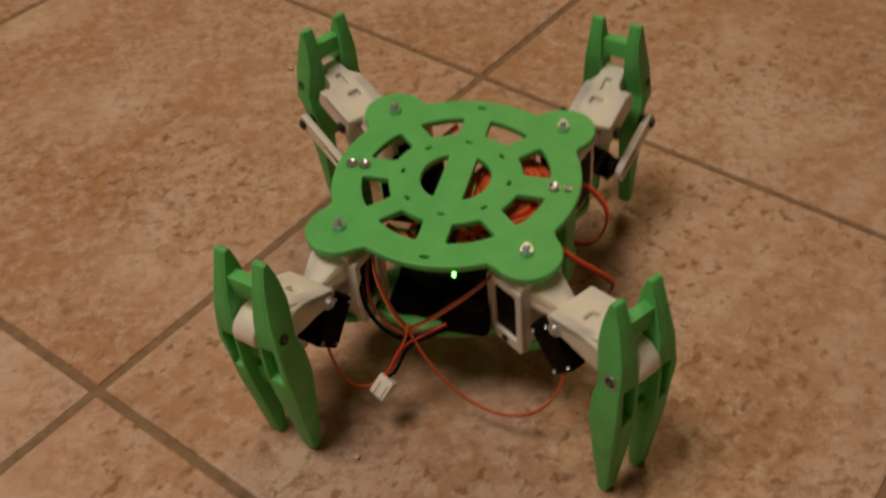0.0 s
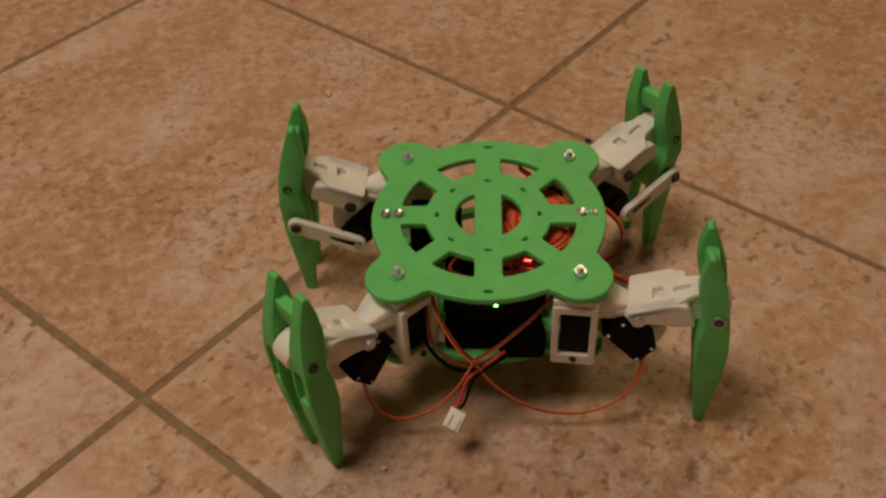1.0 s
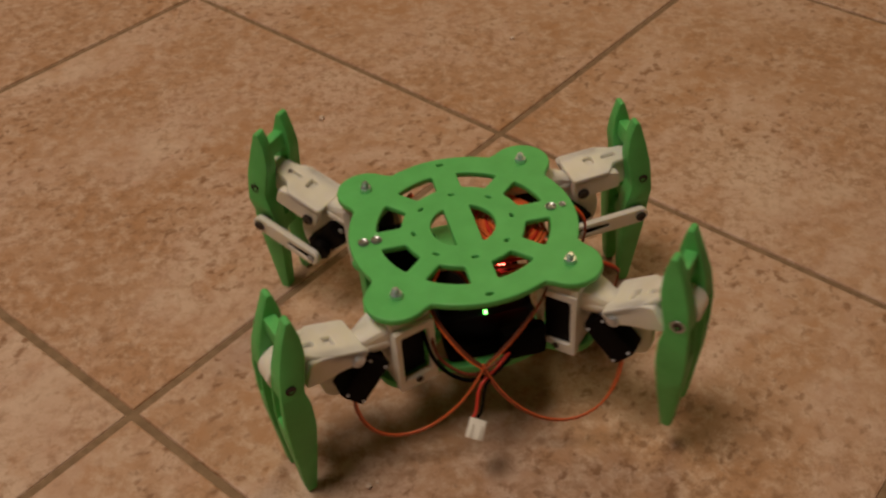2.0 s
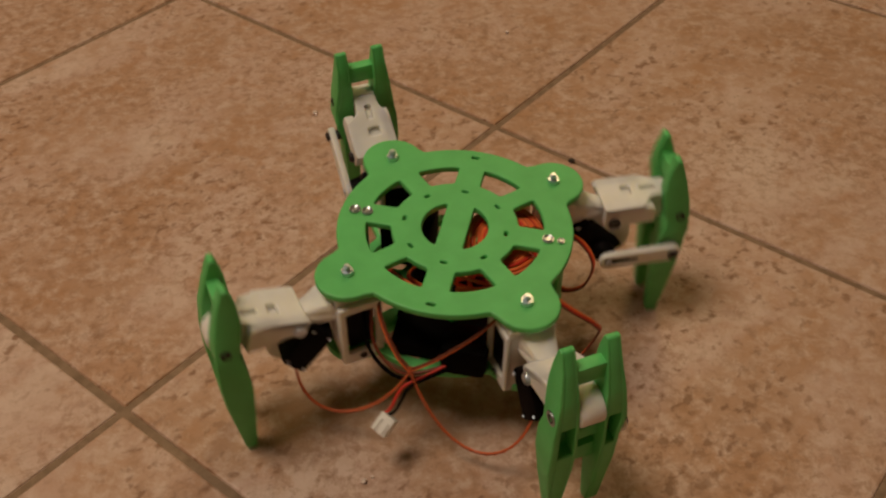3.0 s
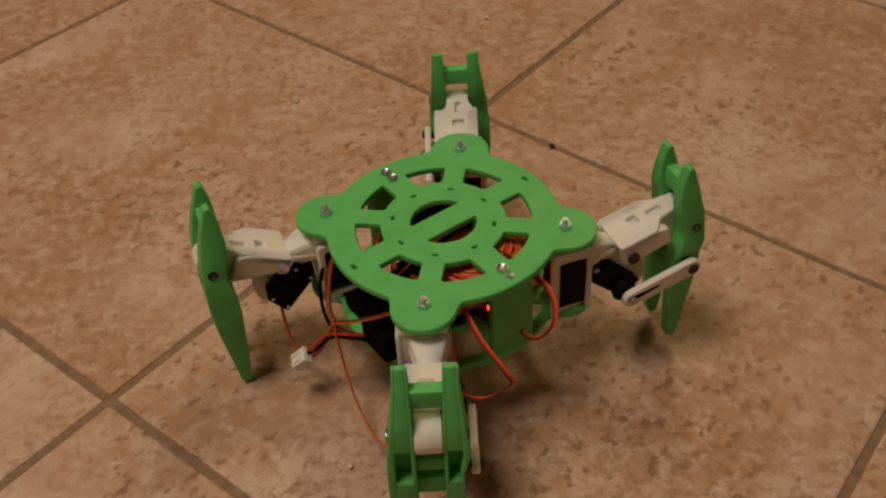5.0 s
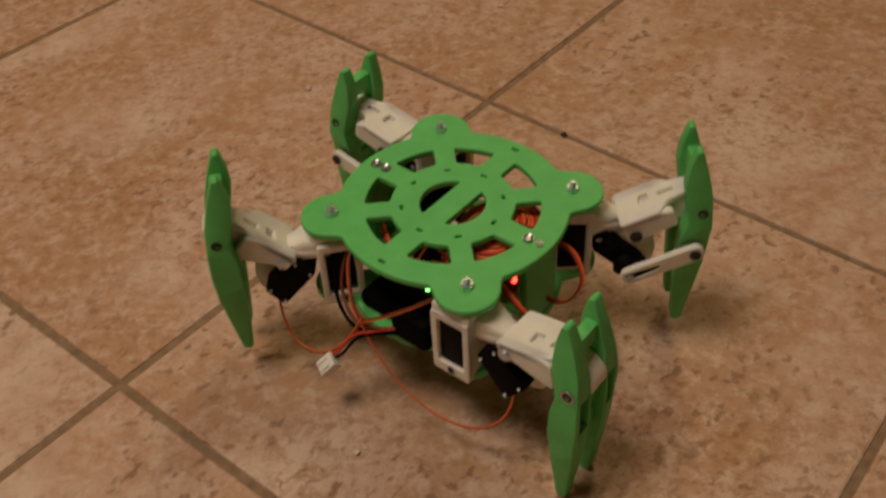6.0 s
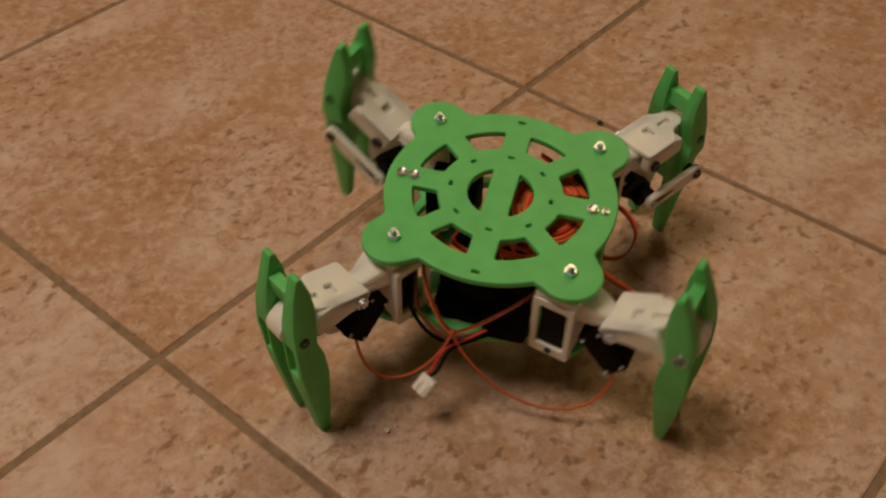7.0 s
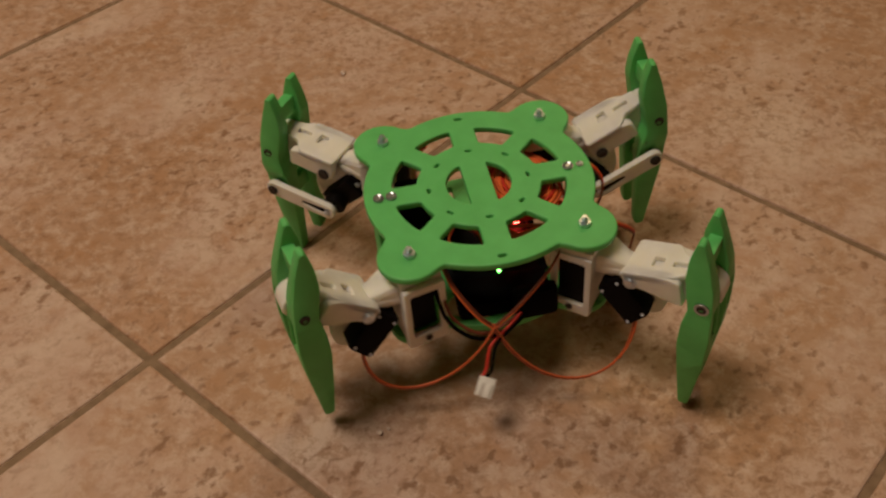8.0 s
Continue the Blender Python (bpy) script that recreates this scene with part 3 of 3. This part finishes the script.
    part("crossbar", block(-4.5, 0.8, -6.8, 6.8, -20, -13.5, 0.8), GREEN, tibia)
    part("crossbar", block(-4.5, 0.8, -6.8, 6.8, -34, -25, 0.8), GREEN, tibia)
    for side in (-1, 1):
        plate = part("side_plate", tibia_layers(side, side == s), GREEN, tibia)
        m = across((14.4 if side == s else 15.0) * side) @ Matrix.Rotation(radians(0 if side < 0 else 180), 4, "X")
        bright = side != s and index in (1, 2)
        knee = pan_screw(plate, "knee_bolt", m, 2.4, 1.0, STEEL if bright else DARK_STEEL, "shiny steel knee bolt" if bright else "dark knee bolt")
        if side != s and index == 3:
            part("washer", sheet([ring(3.3, n=24), ring(2.1, n=24)], 0.8, 0.2), ZINC, knee, "steel washer", pose(0, 0, 0.5 * MM))

    # parallel link, origin at the servo shaft, x outward
    slot = rounded([(-1.8, -2.0), (14.5, -0.9), (14.5, 0.9), (-1.8, 2.0)], 0.8, 2)
    link = part("link_arm", merged((sheet([capsule((0, 0), (FEMUR, 0), 4.3), slot], 3.4, 0.5), across(17.2 * s))), WHITE, robot, "off-white printed link bar")
    part("servo_horn", sheet([rounded([(-2.4, -2.2), (15.5, -1.0), (15.5, 1.0), (-2.4, 2.2)], 0.9, 3)], 2.6, 0.2), BLACK, link, "black servo horn in the slot", across(16.8 * s))
    m = Matrix.Rotation(radians(0 if s < 0 else 180), 4, "X")
    pan_screw(link, "horn_screw", across(18.4 * s) @ m, 1.7, 1.0, STEEL, "small steel horn screw")
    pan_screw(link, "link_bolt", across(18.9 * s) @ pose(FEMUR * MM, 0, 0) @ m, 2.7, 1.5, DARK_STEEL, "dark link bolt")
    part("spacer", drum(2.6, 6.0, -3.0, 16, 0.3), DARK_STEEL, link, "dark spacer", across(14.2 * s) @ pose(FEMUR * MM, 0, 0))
    return coxa, femur, tibia, link


PIECES, PIECE = 20, 8.2
CROSS = Vector((-7.0, -59.0, -33.0))      # where the front cables meet


def bow_points(index, coxa_pose, count):
    """The hanging curve of a front leg's cable, in the robot's space, millimetres."""
    s = LINK_SIDE[index]
    to = lambda v: coxa_pose @ (Vector(v) * MM) / MM
    a, b = to((29.9, -9.0 * s, -39)), to((31.5, -19 * s, -76) if index == 3 else (31.0, -14 * s, -74))
    c = CROSS + (a - CROSS) * 0.3 + Vector((0, -6, -48 if index == 3 else -34))
    return [a * (1 - u) ** 3 + b * 3 * u * (1 - u) ** 2 + c * 3 * u * u * (1 - u) + CROSS * u ** 3 for u in (k / count for k in range(count + 1))]


def build_cable_pieces(robot):
    runs = []
    strands = [tube([(-PIECE / 2, 0, dz), (0, 0, dz), (PIECE / 2, 0, dz)], 0.5, 7, 2) for dz in (-0.8, 0, 0.8)]
    meshes = []
    for bm in strands:
        me = bpy.data.meshes.new("cable_piece")
        bm.to_mesh(me)
        bm.free()
        meshes.append(me)
    whole = bmesh.new()
    for k, me in enumerate(meshes):
        whole.from_mesh(me)
        whole.faces.ensure_lookup_table()
        for fc in whole.faces:
            if not fc.tag:
                fc.material_index, fc.tag = k, True
    me = bpy.data.meshes.new("cable_piece")
    whole.to_mesh(me)
    whole.free()
    for mat in (COPPER, BROWN, COPPER):
        me.materials.append(mat)
    for index in (0, 3):
        run = []
        for k in range(PIECES):
            ob = new("cable_piece", me)
            ob.parent = robot
            run.append(ob)
        runs.append((index, run))
    return runs


build_floor()
build_room()
robot = tagged(new("walking_robot"), "green and white printed four-legged robot walking on beige floor tiles", "robot")
robot.empty_display_size = 0.02
build_body(robot)
legs = [build_leg(robot, k) for k in range(4)]
cables = build_cable_pieces(robot)


# ---- crumbs on the tiles ----
CRUMB = material("clear_crumb", (0.74, 0.60, 0.50), 0.25)[0]
STONE = rough_coat("dark_crumb", (0.05, 0.035, 0.025), (0.03, 0.02, 0.015), 900)


def build_crumb(px, py, size, seed, mat, label):
    bm = bmesh.new()
    bmesh.ops.create_icosphere(bm, subdivisions=2, radius=size)
    rnd = random.Random(seed)
    for v in bm.verts:
        v.co *= 0.7 + 0.5 * noise.noise(v.co / size * 1.3 + Vector((seed, 0, 0)))
        v.co.z *= 0.7
    low = min(v.co.z for v in bm.verts)
    for v in bm.verts:
        v.co.z -= low
    tagged(part("crumb", smooth(bm, 25), mat, None, "", pose(px, py, 0.0, 0, 0, rnd.uniform(0, 360))), label, "crumb", "crumbs on the floor")


build_crumb(0.0402, -0.1170, 0.0021, 3, CRUMB, "tiny pale glassy crumb lying on the floor tile")
build_crumb(0.0445, -0.1185, 0.0012, 5, CRUMB, "tiny pale glassy crumb lying on the floor tile")
build_crumb(0.2380, 0.1020, 0.0022, 8, CRUMB, "tiny pale glassy crumb lying on the floor tile")
build_crumb(0.4026, 0.0648, 0.0021, 9, CRUMB, "tiny pale glassy crumb lying on the floor tile")
build_crumb(0.2978, -0.0598, 0.0026, 12, STONE, "tiny dark grit lying on the grout joint")


# ---- what moves ----
BODY_ROWS = [
    (0.0, 0.1337, -0.1009, 0.0812, 2.14, -3.15, -68.92),
    (0.2, 0.1331, -0.1028, 0.0776, 0.61, -1.68, -69.86),
    (0.5, 0.1315, -0.1088, 0.0840, 4.21, 1.99, -65.17),
    (0.7, 0.1343, -0.1052, 0.0848, 2.70, -0.45, -54.78),
    (1.0, 0.1351, -0.1027, 0.0776, 1.17, -1.55, -53.31),
    (1.2, 0.1404, -0.1014, 0.0842, -2.37, -1.07, -52.90),
    (1.3, 0.1407, -0.0972, 0.0842, -2.50, -0.90, -48.28),
    (1.5, 0.1443, -0.1012, 0.0851, -5.15, 0.96, -39.38),
    (1.7, 0.1344, -0.1049, 0.0825, -0.61, -1.65, -36.56),
    (2.0, 0.1334, -0.0970, 0.0833, -1.45, -3.27, -38.23),
    (2.2, 0.1289, -0.0929, 0.0812, -1.27, -2.88, -47.32),
    (2.4, 0.1290, -0.0940, 0.0820, 3.00, 0.20, -55.50),
    (2.8, 0.1275, -0.0965, 0.0798, 0.80, -1.60, -55.80),
    (3.0, 0.1263, -0.1012, 0.0843, 3.60, 1.20, -64.00),
    (3.2, 0.1269, -0.0966, 0.0775, 2.60, -2.60, -71.60),
    (3.3, 0.1256, -0.0961, 0.0763, 2.48, -3.66, -72.48),
    (3.5, 0.1281, -0.0966, 0.0776, 0.53, -3.33, -72.56),
    (3.7, 0.1319, -0.0971, 0.0832, -0.61, -3.23, -77.70),
    (4.0, 0.1267, -0.1026, 0.0825, 3.59, 0.09, -90.02),
    (4.2, 0.1260, -0.1034, 0.0798, 0.76, -1.80, -88.82),
    (4.5, 0.1297, -0.1088, 0.0862, -1.45, 1.39, -93.62),
    (4.7, 0.1273, -0.1056, 0.0854, 0.11, -0.48, -103.43),
    (4.9, 0.1262, -0.1044, 0.0817, 2.30, -2.80, -106.20),
    (5.2, 0.1263, -0.1040, 0.0806, 1.50, -1.60, -106.80),
    (5.4, 0.1265, -0.1101, 0.0843, 4.60, 2.40, -99.00),
    (5.6, 0.1275, -0.1067, 0.0832, 4.00, 1.00, -91.60),
    (5.8, 0.1270, -0.1047, 0.0779, 2.45, -1.27, -91.30),
    (6.0, 0.1282, -0.1038, 0.0832, 1.35, -1.57, -91.04),
    (6.2, 0.1249, -0.1000, 0.0876, 2.54, -2.88, -83.12),
    (6.5, 0.1252, -0.0992, 0.0823, 2.33, -3.24, -73.21),
    (6.7, 0.1278, -0.1010, 0.0805, 1.49, -1.54, -73.90),
    (7.0, 0.1273, -0.1120, 0.0844, 5.11, 2.66, -64.24),
    (7.2, 0.1279, -0.1113, 0.0851, 4.87, 1.00, -56.06),
    (7.5, 0.1299, -0.1024, 0.0798, 0.89, -1.92, -56.89),
    (7.7, 0.1317, -0.1001, 0.0848, -0.07, -1.89, -52.91),
    (8.0, 0.1299, -0.1011, 0.0842, 1.13, -3.02, -38.61),
]
LEG_ROWS = (
    [(0.0, 252.9, 27.8, 0.5, 3.0), (0.2, 254.3, 26.8, -0.5, 3.7), (0.5, 242.1, 13.7, -2.0, 4.5), (0.7, 224.5, 13.7, -0.7, 3.4), (1.0, 222.6, 29.6, -0.8, 2.9), (1.2, 220.6, 38.8, -1.3, -0.0), (1.3, 208.8, 41.2, 0.5, 0.1), (1.5, 197.0, 43.7, 2.3, 0.2), (1.7, 191.7, 16.8, -0.9, 0.9), (2.0, 198.3, 18.6, 1.4, -0.2), (2.2, 215.0, 20.4, -0.9, 0.7), (2.4, 231, 31, 0.5, 1.5), (2.8, 230.5, 38, 0.1, -0.8), (3.0, 216, 15, -0.5, 1), (3.2, 200.5, 38, 0.8, 0.3), (3.3, 198.7, 47.7, 1.3, -0.2), (3.5, 198.2, 40.6, 0.9, 1.0), (3.7, 215.3, 32.1, -0.2, 0.4), (4.0, 232.5, 31.4, 0.6, 1.6), (4.2, 230.0, 38.8, 0.1, -1.1), (4.5, 237.8, 42.7, -0.3, -0.8), (4.7, 254.4, 40.6, -0.5, -0.4), (4.9, 255.2, 27, -0.7, 2), (5.2, 254.4, 23.6, -0.7, 3.5), (5.4, 236, 14, -1.2, 3.7), (5.6, 224, 17, -0.6, 2), (5.8, 229.6, 30.1, 0.2, -0.3), (6.0, 228.6, 44.3, -0.1, -0.5), (6.2, 245.4, 39.0, -0.6, 0.3), (6.5, 255.4, 25.7, -0.8, 3.3), (6.7, 254.4, 23.6, -0.7, 3.5), (7.0, 235.0, 13.4, -1.3, 3.7), (7.2, 219.8, 13.1, -1.1, 3.8), (7.5, 225.0, 32.7, -0.8, 1.8), (7.7, 214.6, 39.5, -0.1, 1.2), (8.0, 193.8, 40.0, -0.2, -0.7)],
    [(0.0, 144.4, 19.5, 0.9, -0.4), (0.2, 145.5, 25.1, 2.0, 0.5), (0.5, 153.1, 26.1, -0.2, -0.2), (0.7, 176.3, 35.8, 0.5, 0.1), (1.0, 180.4, 23.7, -0.1, 0.8), (1.2, 178.7, 10.2, 1.0, -0.8), (1.3, 165.0, 11.1, 0.7, -0.6), (1.5, 151.3, 12.0, 0.4, -0.4), (1.7, 144.5, 16.8, 0.6, 1.8), (2.0, 137.9, 21.7, 0.1, -0.9), (2.2, 122.3, 24.5, 1.1, -1.4), (2.4, 107.5, 21.5, -1, -2.8), (2.8, 106, 18.5, 0.5, -3.2), (3.0, 122, 32, 1, -2), (3.2, 142, 30, 2, -1), (3.3, 144.4, 27.2, 2.4, -0.6), (3.5, 145.8, 25.7, 1.7, 1.1), (3.7, 134.4, 27.2, 1.8, -0.6), (4.0, 107.3, 21.3, -1.3, -3.0), (4.2, 105.6, 18.4, 0.7, -3.5), (4.5, 117.0, 6.4, -0.3, -3.0), (4.7, 134.4, 8.3, 0.3, -4.2), (4.9, 144.6, 15.5, 0.6, -1), (5.2, 144.2, 17.1, 0.9, -0.5), (5.4, 162, 33, 1, -0.9), (5.6, 180, 33, 0.8, -0.4), (5.8, 181.0, 22.5, 1.5, 0.3), (6.0, 179.8, 11.2, 1.9, -0.4), (6.2, 161.9, 4.4, 0.9, -0.1), (6.5, 144.6, 16.6, 0.8, 0.3), (6.7, 144.2, 17.1, 0.9, -0.5), (7.0, 163.1, 33.4, 1.0, -0.9), (7.2, 182.2, 34.1, 0.2, -0.7), (7.5, 179.8, 19.0, 0.8, -0.9), (7.7, 171.3, 8.2, -0.7, -0.6), (8.0, 142.6, 9.3, -1.3, -0.5)],
    [(0.0, 73.9, 15.5, -3.6, -0.6), (0.2, 74.0, 17.6, -1.7, 1.3), (0.5, 61.0, 4.0, -1.0, 1.7), (0.7, 42.2, 1.0, -3.4, 0.4), (1.0, 38.7, 15.0, -2.6, -0.9), (1.2, 37.0, 24.8, -1.3, 0.1), (1.3, 22.9, 22.8, -1.2, 0.6), (1.5, 8.7, 20.8, -1.2, 1.0), (1.7, 2.1, 11.7, -1.5, -0.5), (2.0, 2.7, 4.5, -2.4, 0.7), (2.2, 22.7, 11.5, -2.0, 0.9), (2.4, 37.4, 6, -0.4, -0.4), (2.8, 37.3, 13, -0.9, 0.5), (3.0, 20, 4, -1, 0), (3.2, 0.5, 9, -1.2, -1), (3.3, -2.2, 12.8, -1.2, -1.7), (3.5, -2.1, 12.5, -0.0, 1.0), (3.7, 12.4, 3.8, -0.8, 0.7), (4.0, 37.4, 5.5, -0.3, -0.5), (4.2, 37.3, 13.1, -0.9, 0.6), (4.5, 49.4, 26.5, -0.8, -1.0), (4.7, 67.9, 24.6, -2.1, -1.6), (4.9, 73.8, 17.5, -1.8, -0.6), (5.2, 73.5, 13, -1.9, 1), (5.4, 55.5, 3, -1.6, 2.5), (5.6, 39, 5, -1.1, 1.6), (5.8, 37.6, 17.6, -0.7, 0.8), (6.0, 39.6, 25.2, -1.6, -0.1), (6.2, 60.5, 21.7, -1.3, 0.5), (6.5, 73.8, 16.6, -1.7, -0.4), (6.7, 73.5, 12.8, -1.9, 1.1), (7.0, 54.5, 2.5, -1.6, 2.7), (7.2, 37.7, 0.4, -1.5, 2.1), (7.5, 40.2, 11.4, -2.3, -0.6), (7.7, 30.2, 20.7, -3.0, -0.5), (8.0, 0.8, 28.0, -1.2, 0.5)],
    [(0.0, -35.0, 10.2, 1.2, -3.4), (0.2, -35.6, 18.8, 2.0, -1.5), (0.5, -20.5, 25.5, 0.8, 2.9), (0.7, -11.8, 37.0, 1.3, 1.5), (1.0, -6.5, 21.4, 2.3, 0.1), (1.2, -9.4, 17.5, 0.8, 1.2), (1.3, -22.9, 15.1, 1.0, 0.8), (1.5, -36.4, 12.7, 1.1, 0.4), (1.7, -39.8, 12.5, 1.4, 1.4), (2.0, -43.1, 33.5, 0.2, 2.4), (2.2, -57.4, 30.3, 1.1, 2.2), (2.4, -71.5, 23.5, 2.4, 2.5), (2.8, -71, 16.5, 0.8, -0.2), (3.0, -56, 32, 0.5, 0), (3.2, -38, 26, -1.5, -1.5), (3.3, -35.2, 20.6, -2.7, -2.4), (3.5, -34.7, 22.7, 3.0, -0.7), (3.7, -47.4, 30.6, 2.5, 0.8), (4.0, -71.9, 23.1, 2.6, 2.7), (4.2, -71.0, 16.4, 0.7, -0.5), (4.5, -61.3, 4.3, -1.1, -0.3), (4.7, -41.9, 5.5, -1.1, -0.6), (4.9, -34.8, 12, 0.8, -1.2), (5.2, -34.4, 19, 2, 0.6), (5.4, -17, 28.5, 1.6, 3), (5.6, -4, 34, 0.6, 0), (5.8, -1.3, 24.9, -0.5, -3.3), (6.0, 1.3, 8.7, 0.4, -1.3), (6.2, -15.3, -0.2, 0.7, -1.6), (6.5, -34.5, 13.2, 1.5, -1.5), (6.7, -34.4, 19.6, 2.2, 0.9), (7.0, -15.7, 28.2, 1.7, 3.2), (7.2, -5.4, 35.8, 1.2, 1.7), (7.5, -5.4, 26.3, 2.3, 0.4), (7.7, -14.0, 13.4, 1.3, 1.1), (8.0, -39.9, 13.6, 0.0, 0.7)],
)


def motions():
    walk(robot, [(t, pose(px, py, pz, rx, ry, rz)) for t, px, py, pz, rx, ry, rz in BODY_ROWS])
    for (coxa, femur, tibia, link), (hx, hy), rows in zip(legs, HIPS, LEG_ROWS):
        base = Matrix.Translation((hx * EAR * MM, hy * EAR * MM, 0))
        ways = [(t, base @ Matrix.Rotation(radians(turn), 4, "Z"), radians(lift), pose(0, 0, 0, roll, -lean, 0)) for t, turn, lift, lean, roll in rows]
        walk(coxa, [(t, m) for t, m, a, lean in ways])
        walk(femur, [(t, m @ Matrix.Translation((HIP_R * MM, 0, HIP_Z * MM)) @ Matrix.Rotation(-a, 4, "Y")) for t, m, a, lean in ways])
        walk(tibia, [(t, m @ Matrix.Translation(((HIP_R + FEMUR * math.cos(a)) * MM, 0, (HIP_Z + FEMUR * math.sin(a)) * MM)) @ lean) for t, m, a, lean in ways])
        walk(link, [(t, m @ Matrix.Translation(((HIP_R - 1.7) * MM, 0, (HIP_Z - DROP) * MM)) @ Matrix.Rotation(-a, 4, "Y")) for t, m, a, lean in ways])

    for index, run in cables:
        hx, hy = HIPS[index]
        base = Matrix.Translation((hx * EAR * MM, hy * EAR * MM, 0))
        tracks = [[] for _ in run]
        for t, turn, lift, lean, roll in LEG_ROWS[index]:
            pts = bow_points(index, base @ Matrix.Rotation(radians(turn), 4, "Z"), 90)
            along = [0.0]
            for a, b in zip(pts, pts[1:]):
                along.append(along[-1] + (b - a).length)
            step = along[-1] / len(run)
            for k, track in enumerate(tracks):
                near = min(range(91), key=lambda i: abs(along[i] - (k + 0.5) * step))
                way = (pts[min(near + 2, 90)] - pts[max(near - 2, 0)]).normalized()
                side = (Vector((0.3, -0.4, 1)) - way * way.dot(Vector((0.3, -0.4, 1)))).normalized()
                track.append((t, Matrix.Translation(pts[near] * MM) @ Matrix((way, side.cross(way), side)).transposed().to_4x4()))
        for ob, track in zip(run, tracks):
            walk(ob, track)


motions()
